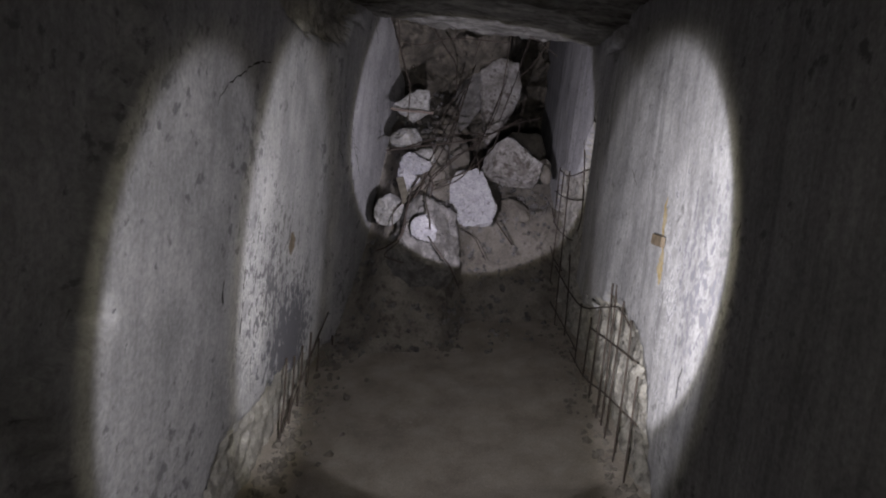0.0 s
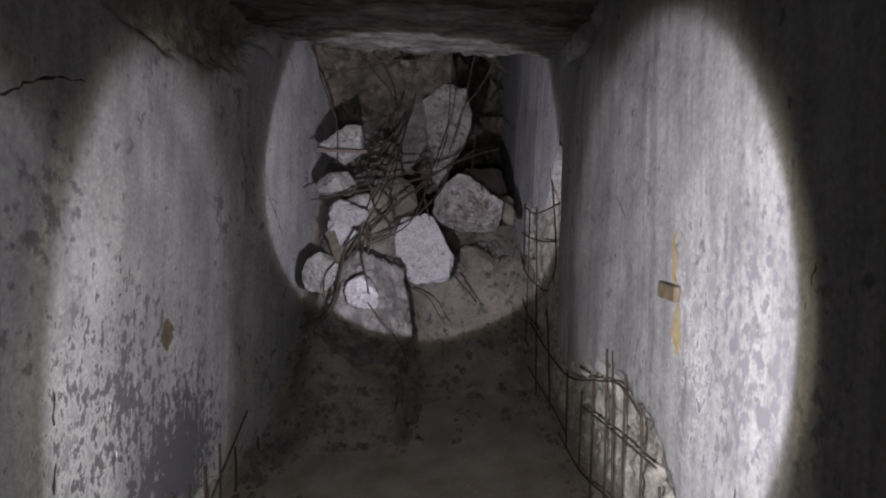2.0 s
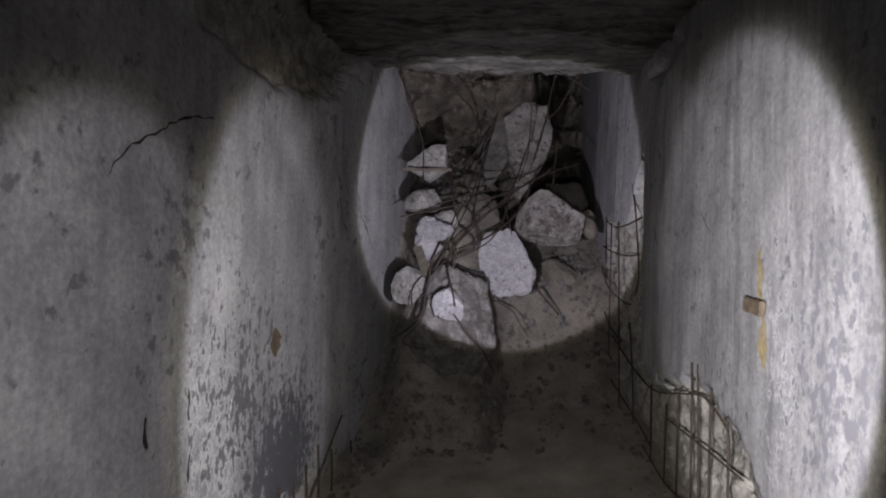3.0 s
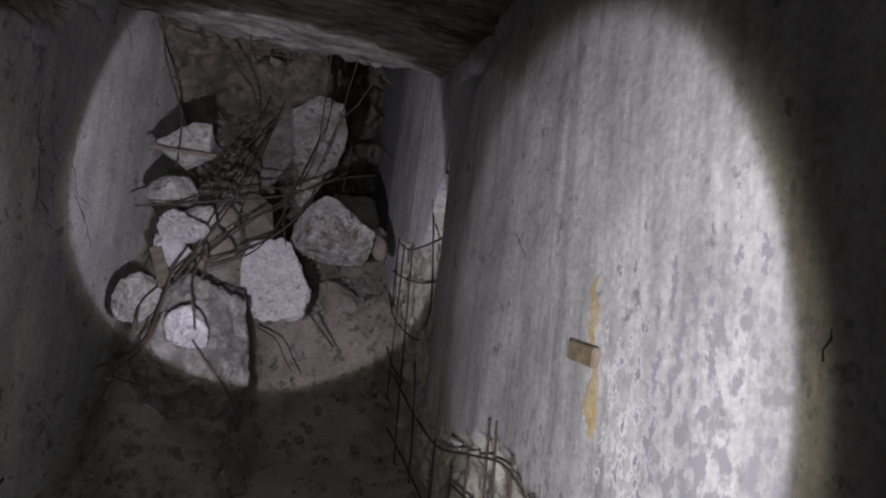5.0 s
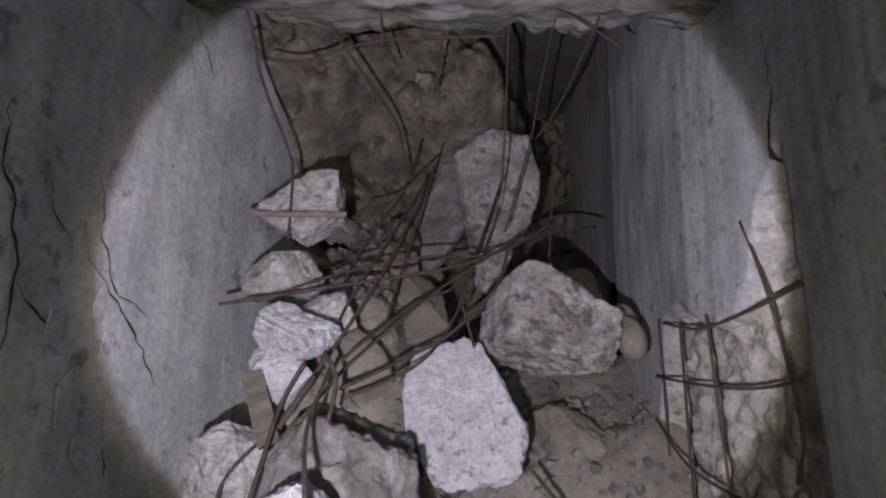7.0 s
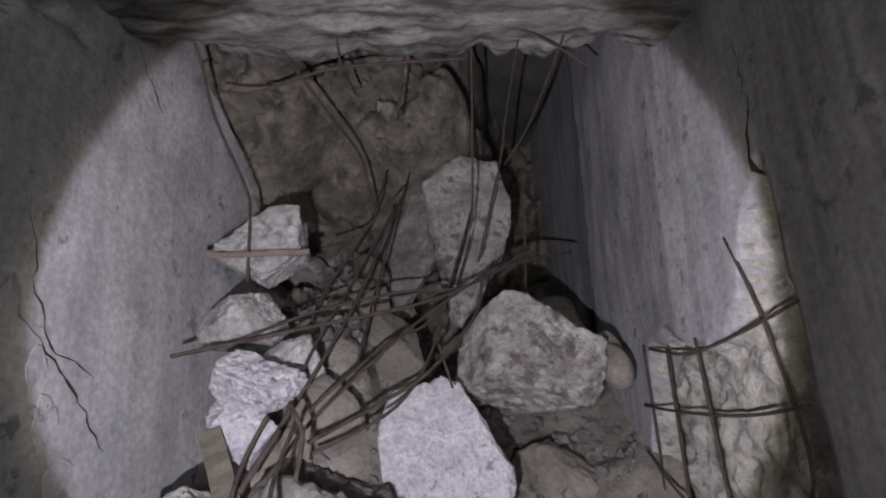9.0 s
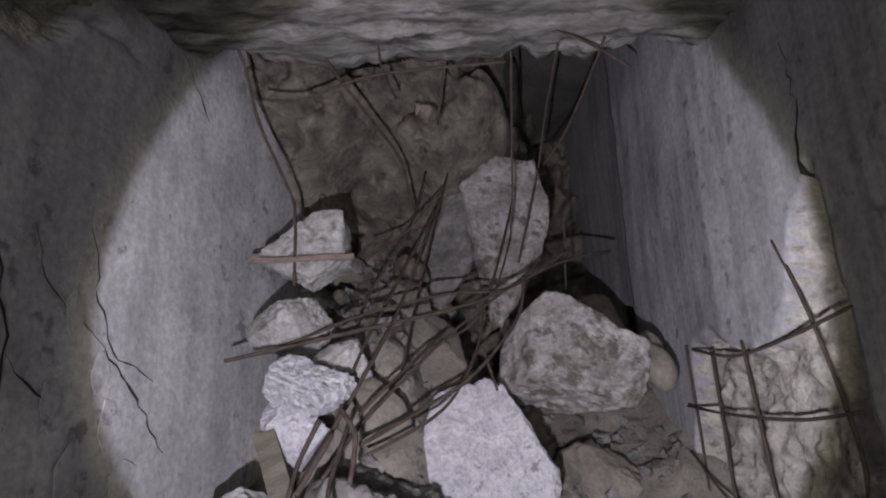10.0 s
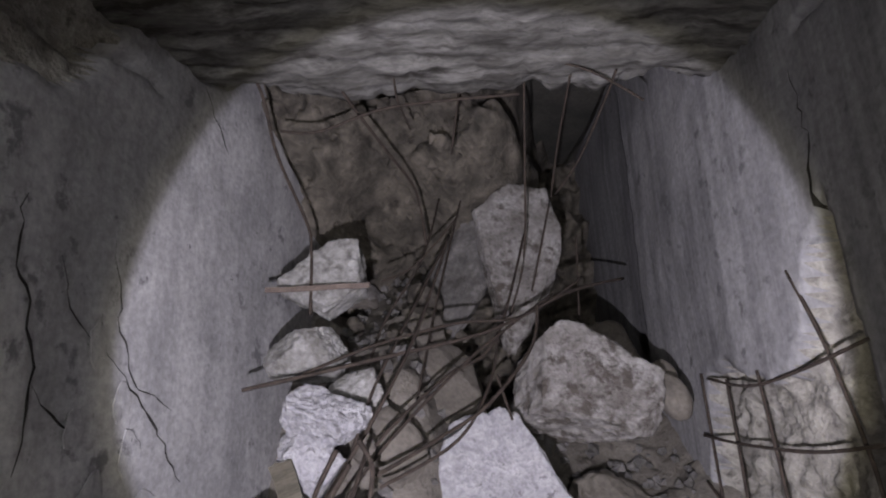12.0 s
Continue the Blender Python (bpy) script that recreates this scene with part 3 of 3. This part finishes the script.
# ---- bars laid bare in the walls ----
def wall_bar(parent, inner, yz, r, out, seed):
    """A bar that follows the wall's old surface through the (y, z) points, standing out from it."""
    ob = tube("bar", [(inner(y) + out, y, z) for y, z in yz], r, M_RUST, seed=seed)
    ob.parent = parent
    tagged(ob, "bent rusty steel bar")


mesh_r = empty("reinforcing_mesh", (1.1, 4.5, 0.6), "bent rusty reinforcing mesh bared in the broken wall", "rebar")
mesh_r.matrix_world = Matrix.Identity(4)
for k, yz in enumerate((
        ((5.60, 1.98), (5.58, 1.3), (5.62, 0.7)), ((5.36, 1.93), (5.35, 1.4), (5.33, 0.6)), ((5.14, 1.93), (5.10, 1.5), (5.05, 0.95), (5.0, 0.5)),
        ((4.93, 2.18), (4.84, 1.95), (4.76, 1.6), (4.80, 1.45)), ((4.88, 1.25), (4.80, 0.9), (4.74, 0.4)), 
        ((4.34, 0.95), (4.3, 0.3)), ((4.08, 0.9), (4.1, 0.25)), ((3.86, 1.0), (3.84, 0.22)), ((3.64, 1.2), (3.62, 0.9), (3.6, 0.2)), ((3.60, 1.2), (3.55, 0.7), (3.52, 0.2)),
        ((3.40, 1.13), (3.40, 0.2)), ((3.20, 1.06), (3.17, 0.85), (3.18, 0.15)), ((3.02, 0.8), (3.0, 0.2)))):
    wall_bar(mesh_r, right_x, yz, 0.0055, 0.0 - 0.007 * (k % 3), k)
for k, yz in enumerate((
        ((5.50, 1.95), (5.2, 1.89), (4.95, 1.90), (4.66, 1.935)), ((5.62, 1.76), (5.3, 1.72), (4.95, 1.69), (4.70, 1.70)), ((5.66, 1.60), (5.35, 1.45), (5.0, 1.38), (4.85, 1.37)),
        ((5.60, 1.32), (5.3, 1.18), (5.0, 1.10)), ((5.66, 1.12), (5.45, 1.0), (5.2, 0.95)), ((5.2, 1.12), (4.8, 0.98), (4.3, 0.93), (3.8, 1.02), (3.45, 1.08), (3.2, 1.02)),
        ((5.2, 0.80), (4.7, 0.66), (4.3, 0.60)), ((4.0, 0.84), (3.5, 0.86), (3.02, 0.87)), ((4.5, 0.55), (4.0, 0.50), (3.5, 0.55), (2.9, 0.58)))):
    wall_bar(mesh_r, right_x, yz, 0.0052, -0.016, k + 30)

mesh_l = empty("reinforcing_mesh", (0, 0, 0), "rusty bars bared at the foot of the stained wall", "rebar")
for k, (y, z0, z1) in enumerate(((3.55, 0.52, -0.1), (3.75, 0.48, -0.1), (3.95, 0.50, 0.0), (4.15, 0.55, 0.0), (4.4, 0.45, 0.0), (4.75, 0.40, 0.1), (5.0, 0.4, 0.15))):
    wall_bar(mesh_l, left_x, ((y, z0), (y + 0.03, (z0 + z1) / 2), (y - 0.02, z1)), 0.007, 0.02, k + 60)
wall_bar(mesh_l, left_x, ((4.55, 0.62), (4.2, 0.42), (3.8, 0.2), (3.55, 0.05)), 0.006, 0.035, 70)


# ---- cracks, stains and fittings on the walls ----
def crack(surface, yz, width, side, seed, parent):
    """A jagged crack as a flat strip, its shadow put into the dark colour, along the (y, z) points of a wall, narrowing
    to its ends.
    """
    rnd = random.Random(seed)
    pts = []
    for (a, b), (c, d) in zip(yz, yz[1:]):
        n = max(3, int(math.hypot(c - a, d - b) / 0.03))
        pts += [(a + (c - a) * i / n + rnd.uniform(-0.011, 0.011), b + (d - b) * i / n + rnd.uniform(-0.006, 0.006)) for i in range(n)]
    pts.append(yz[-1])
    bm = bmesh.new()
    rows = []
    for i, (y, z) in enumerate(pts):
        y2, z2 = pts[min(i + 1, len(pts) - 1)]
        y1, z1 = pts[max(i - 1, 0)]
        ln = math.hypot(y2 - y1, z2 - z1) or 1
        w = 0.6 * width * (0.25 + math.sin(math.pi * (i + 0.3) / len(pts))) * rnd.uniform(0.3, 1.4)
        ny, nz = -(z2 - z1) / ln * w, (y2 - y1) / ln * w
        row = []
        for sgn in (-1, 1):
            x, yy, zz = surface(y + ny * sgn, z + nz * sgn)
            row.append(bm.verts.new((x + side * 0.004, yy, zz)))
        rows.append(row)
    for a, b in zip(rows, rows[1:]):
        bm.faces.new((a[0], a[1], b[1], b[0]))
    part("crack", bm, M_CRACK, parent)


for k, (yz, w) in enumerate((
        (((4.71, 2.29), (4.76, 2.15), (4.77, 2.06), (4.84, 1.93), (5.02, 1.87)), 0.004), (((4.72, 2.0), (4.84, 1.92), (4.93, 1.84), (5.10, 1.67)), 0.005),
        (((4.40, 2.30), (4.41, 2.14), (4.46, 2.07), (4.52, 1.93), (4.51, 1.70)), 0.006), (((4.55, 2.2), (4.62, 2.06), (4.74, 1.99)), 0.003),
        (((4.52, 1.90), (4.59, 1.83), (4.68, 1.79)), 0.004), (((5.03, 2.97), (5.13, 2.87), (5.21, 2.80)), 0.005), (((2.19, 1.86), (2.31, 1.97), (2.59, 2.11), (2.81, 2.15)), 0.007),
        (((2.66, 1.20), (2.67, 1.08)), 0.016), (((2.70, 0.95), (2.69, 0.86)), 0.014), (((2.4, 1.16), (2.41, 1.06)), 0.016), (((4.9, 1.5), (4.92, 1.42)), 0.006))):
    crack(left_wall, yz, w, 1, k, wall_l)
for k, (yz, w) in enumerate((
        (((4.74, 2.72), (4.72, 2.50), (4.76, 2.28), (4.74, 2.05), (4.70, 1.93)), 0.006), (((4.14, 1.03), (4.18, 1.0), (4.2, 0.95)), 0.007), (((3.6, 1.9), (3.55, 1.86), (3.5, 1.8)), 0.006),
        (((2.5, 1.0), (2.52, 0.85)), 0.005), (((2.2, 1.66), (2.22, 1.6)), 0.005), (((4.4, 1.86), (4.32, 1.74)), 0.006))):
    crack(right_wall, yz, w, -1, k + 50, wall_r)


def flake(surface, y, z, h, w, lift, side, mat, parent, seed):
    """A curled plate of plaster coming off a wall."""
    rnd = random.Random(seed)
    n = 11
    bm = bmesh.new()
    rim = []
    for i in range(n):
        a = math.tau * i / n
        k = rnd.uniform(0.6, 1.1)
        dy, dz = w * k * math.cos(a), h * k * math.sin(a)
        p = surface(y + dy, z + dz)
        rim.append(bm.verts.new((p[0] + side * (0.004 + lift * max(0.0, 0.5 - dy / w)), p[1], p[2])))
    p = surface(y, z)
    mid = bm.verts.new((p[0] + side * (0.006 + 0.5 * lift), p[1], p[2]))
    faces = [bm.faces.new((rim[i], rim[(i + 1) % n], mid)) for i in range(n)]
    got = bmesh.ops.extrude_face_region(bm, geom=faces)
    for v in got["geom"]:
        if isinstance(v, bmesh.types.BMVert):
            v.co.x += side * 0.003
    bmesh.ops.recalc_face_normals(bm, faces=bm.faces)
    part("plaster_flake", bm, mat, parent)


for k, (y, z, h, w) in enumerate(((4.86, 1.74, 0.09, 0.05), (4.93, 1.60, 0.07, 0.06), (4.80, 1.88, 0.06, 0.04), (5.02, 1.50, 0.05, 0.06), (4.74, 1.62, 0.10, 0.05),
                                  (4.83, 1.50, 0.08, 0.06), (4.70, 2.02, 0.07, 0.035), (4.66, 1.80, 0.06, 0.04), (3.02, 1.02, 0.05, 0.03), (3.1, 0.86, 0.06, 0.04), (2.95, 0.66, 0.06, 0.05))):
    flake(left_wall, y, z, h, w, 0.005, 1, M_PEEL, wall_l, 300 + k)
for k, (y, z, h, w) in enumerate(((4.25, 0.98, 0.06, 0.06), (4.45, 1.12, 0.14, 0.06))):
    flake(right_wall, y, z, h, w, 0.005, -1, M_PEEL, wall_r, 330 + k)


def patch(surface, y, z, h, w, side, mat, name, parent, seed):
    """A thin stain of run colour lying on a wall."""
    bm = bmesh.new()
    rows = []
    for i in range(41):
        v = i / 40
        lump = math.sin(math.pi * (0.06 + 0.9 * v))
        a, b = (w * lump * (1 + 0.45 * fn(v * 4, seed + e, 1.0) + 0.3 * fn(v * 16, seed + e, 2.0)) for e in (0, 9))
        mid = y + 0.02 * fn(v * 3, seed, 4.0)
        rows.append([bm.verts.new((lambda p: (p[0] + side * 0.004, p[1], p[2]))(surface(mid - a + (a + b) * k / 12, z - h * v))) for k in range(13)])
    for a, b in zip(rows, rows[1:]):
        for k in range(12):
            bm.faces.new((a[k], a[k + 1], b[k + 1], b[k]))
    part(name, bm, mat, parent)


patch(right_wall, 2.96, 1.74, 0.22, 0.022, -1, M_YELLOW, "stain", wall_r, 1)
patch(right_wall, 2.93, 1.49, 0.19, 0.035, -1, M_YELLOW, "stain", wall_r, 2)
patch(left_wall, 3.5, 1.30, 0.14, 0.06, 1, M_BOX, "stain", wall_l, 3)
bm = bmesh.new()
bmesh.ops.create_cube(bm, size=1.0)
bmesh.ops.scale(bm, vec=(0.022, 0.15, 0.055), verts=bm.verts)
bmesh.ops.bevel(bm, geom=bm.edges, offset=0.004, segments=2, affect="EDGES")
ob = tagged(part("wall_clip", bm, M_BOX), "small brown clip fixed to the concrete wall", "clip")
ob.matrix_world = pose(right_x(2.98) - 0.012, 2.98, 1.52, 3, 0, 1.5)


# ---- gravel and crumbs: too many to count ----
def crumbs(name, n, spot, sizes, mat, label, seed):
    rnd = random.Random(seed)
    verts, faces = [], []
    base = ((0, 0, 1), (0.9, 0, 0.2), (0.3, 0.85, 0.1), (-0.8, 0.5, 0.2), (-0.75, -0.55, 0.1), (0.35, -0.85, 0.2), (0, 0, -0.8))
    tris = ((0, 1, 2), (0, 2, 3), (0, 3, 4), (0, 4, 5), (0, 5, 1), (6, 2, 1), (6, 3, 2), (6, 4, 3), (6, 5, 4), (6, 1, 5))
    for _ in range(n):
        c = Vector(spot(rnd))
        a = rnd.uniform(*sizes) * rnd.uniform(0.5, 1.0)
        q = Euler((rnd.uniform(0, 6), rnd.uniform(0, 6), rnd.uniform(0, 6))).to_matrix()
        o = len(verts)
        verts += [tuple(c + q @ (Vector(p) * a * rnd.uniform(0.7, 1.25))) for p in base]
        faces += [tuple(o + i for i in t) for t in tris]
    return tagged(mesh_ob(name, verts, faces, [mat], smooth=False), label, "gravel", kind="stuff")


def on_heap(rnd):
    x, y = rnd.uniform(-0.75, 1.0), rnd.uniform(4.6, 6.6)
    return x, y, heap_z(x, y) - 0.03 + 0.07 * fn(x * 4, y * 4, 90.0)


def by_left(rnd):
    y = rnd.uniform(1.6, 4.8)
    x = left_x(y) + abs(rnd.gauss(0, 0.13))
    return x, y, floor_z(x, y) + 0.02 * fn(x * 2, y * 2, 0.5)


def by_right(rnd):
    y = rnd.uniform(2.4, 5.2)
    x = right_x(y) + 0.03 - abs(rnd.gauss(0, 0.10))
    return x, y, floor_z(x, y) + 0.02 * fn(x * 2, y * 2, 0.5)


def on_floor(rnd):
    x, y = rnd.uniform(-0.8, 1.1), rnd.uniform(1.0, 5.2)
    return x, y, floor_z(x, y) + 0.02 * fn(x * 2, y * 2, 0.5)


crumbs("rubble_crumbs", 1100, on_heap, (0.01, 0.045), M_BLOCK, "crushed dark grey stone strewn over the heap", 1)
crumbs("gravel_edge", 380, by_left, (0.012, 0.05), M_BROWN, "brown chips of concrete fallen along the wall", 2)
crumbs("gravel_edge", 160, by_right, (0.012, 0.045), M_BROWN, "chips of concrete fallen below the broken wall", 3)
crumbs("floor_grit", 350, on_floor, (0.004, 0.012), M_FLOOR, "grit scattered over the dusty floor", 4)


def on_bank(rnd):
    x, z = rnd.uniform(-0.5, 0.45), rnd.uniform(2.2, 3.5)
    return earth(x, z)


crumbs("bank_stones", 140, on_bank, (0.012, 0.05), M_EARTH, "brown stones stuck in the earth bank", 5)
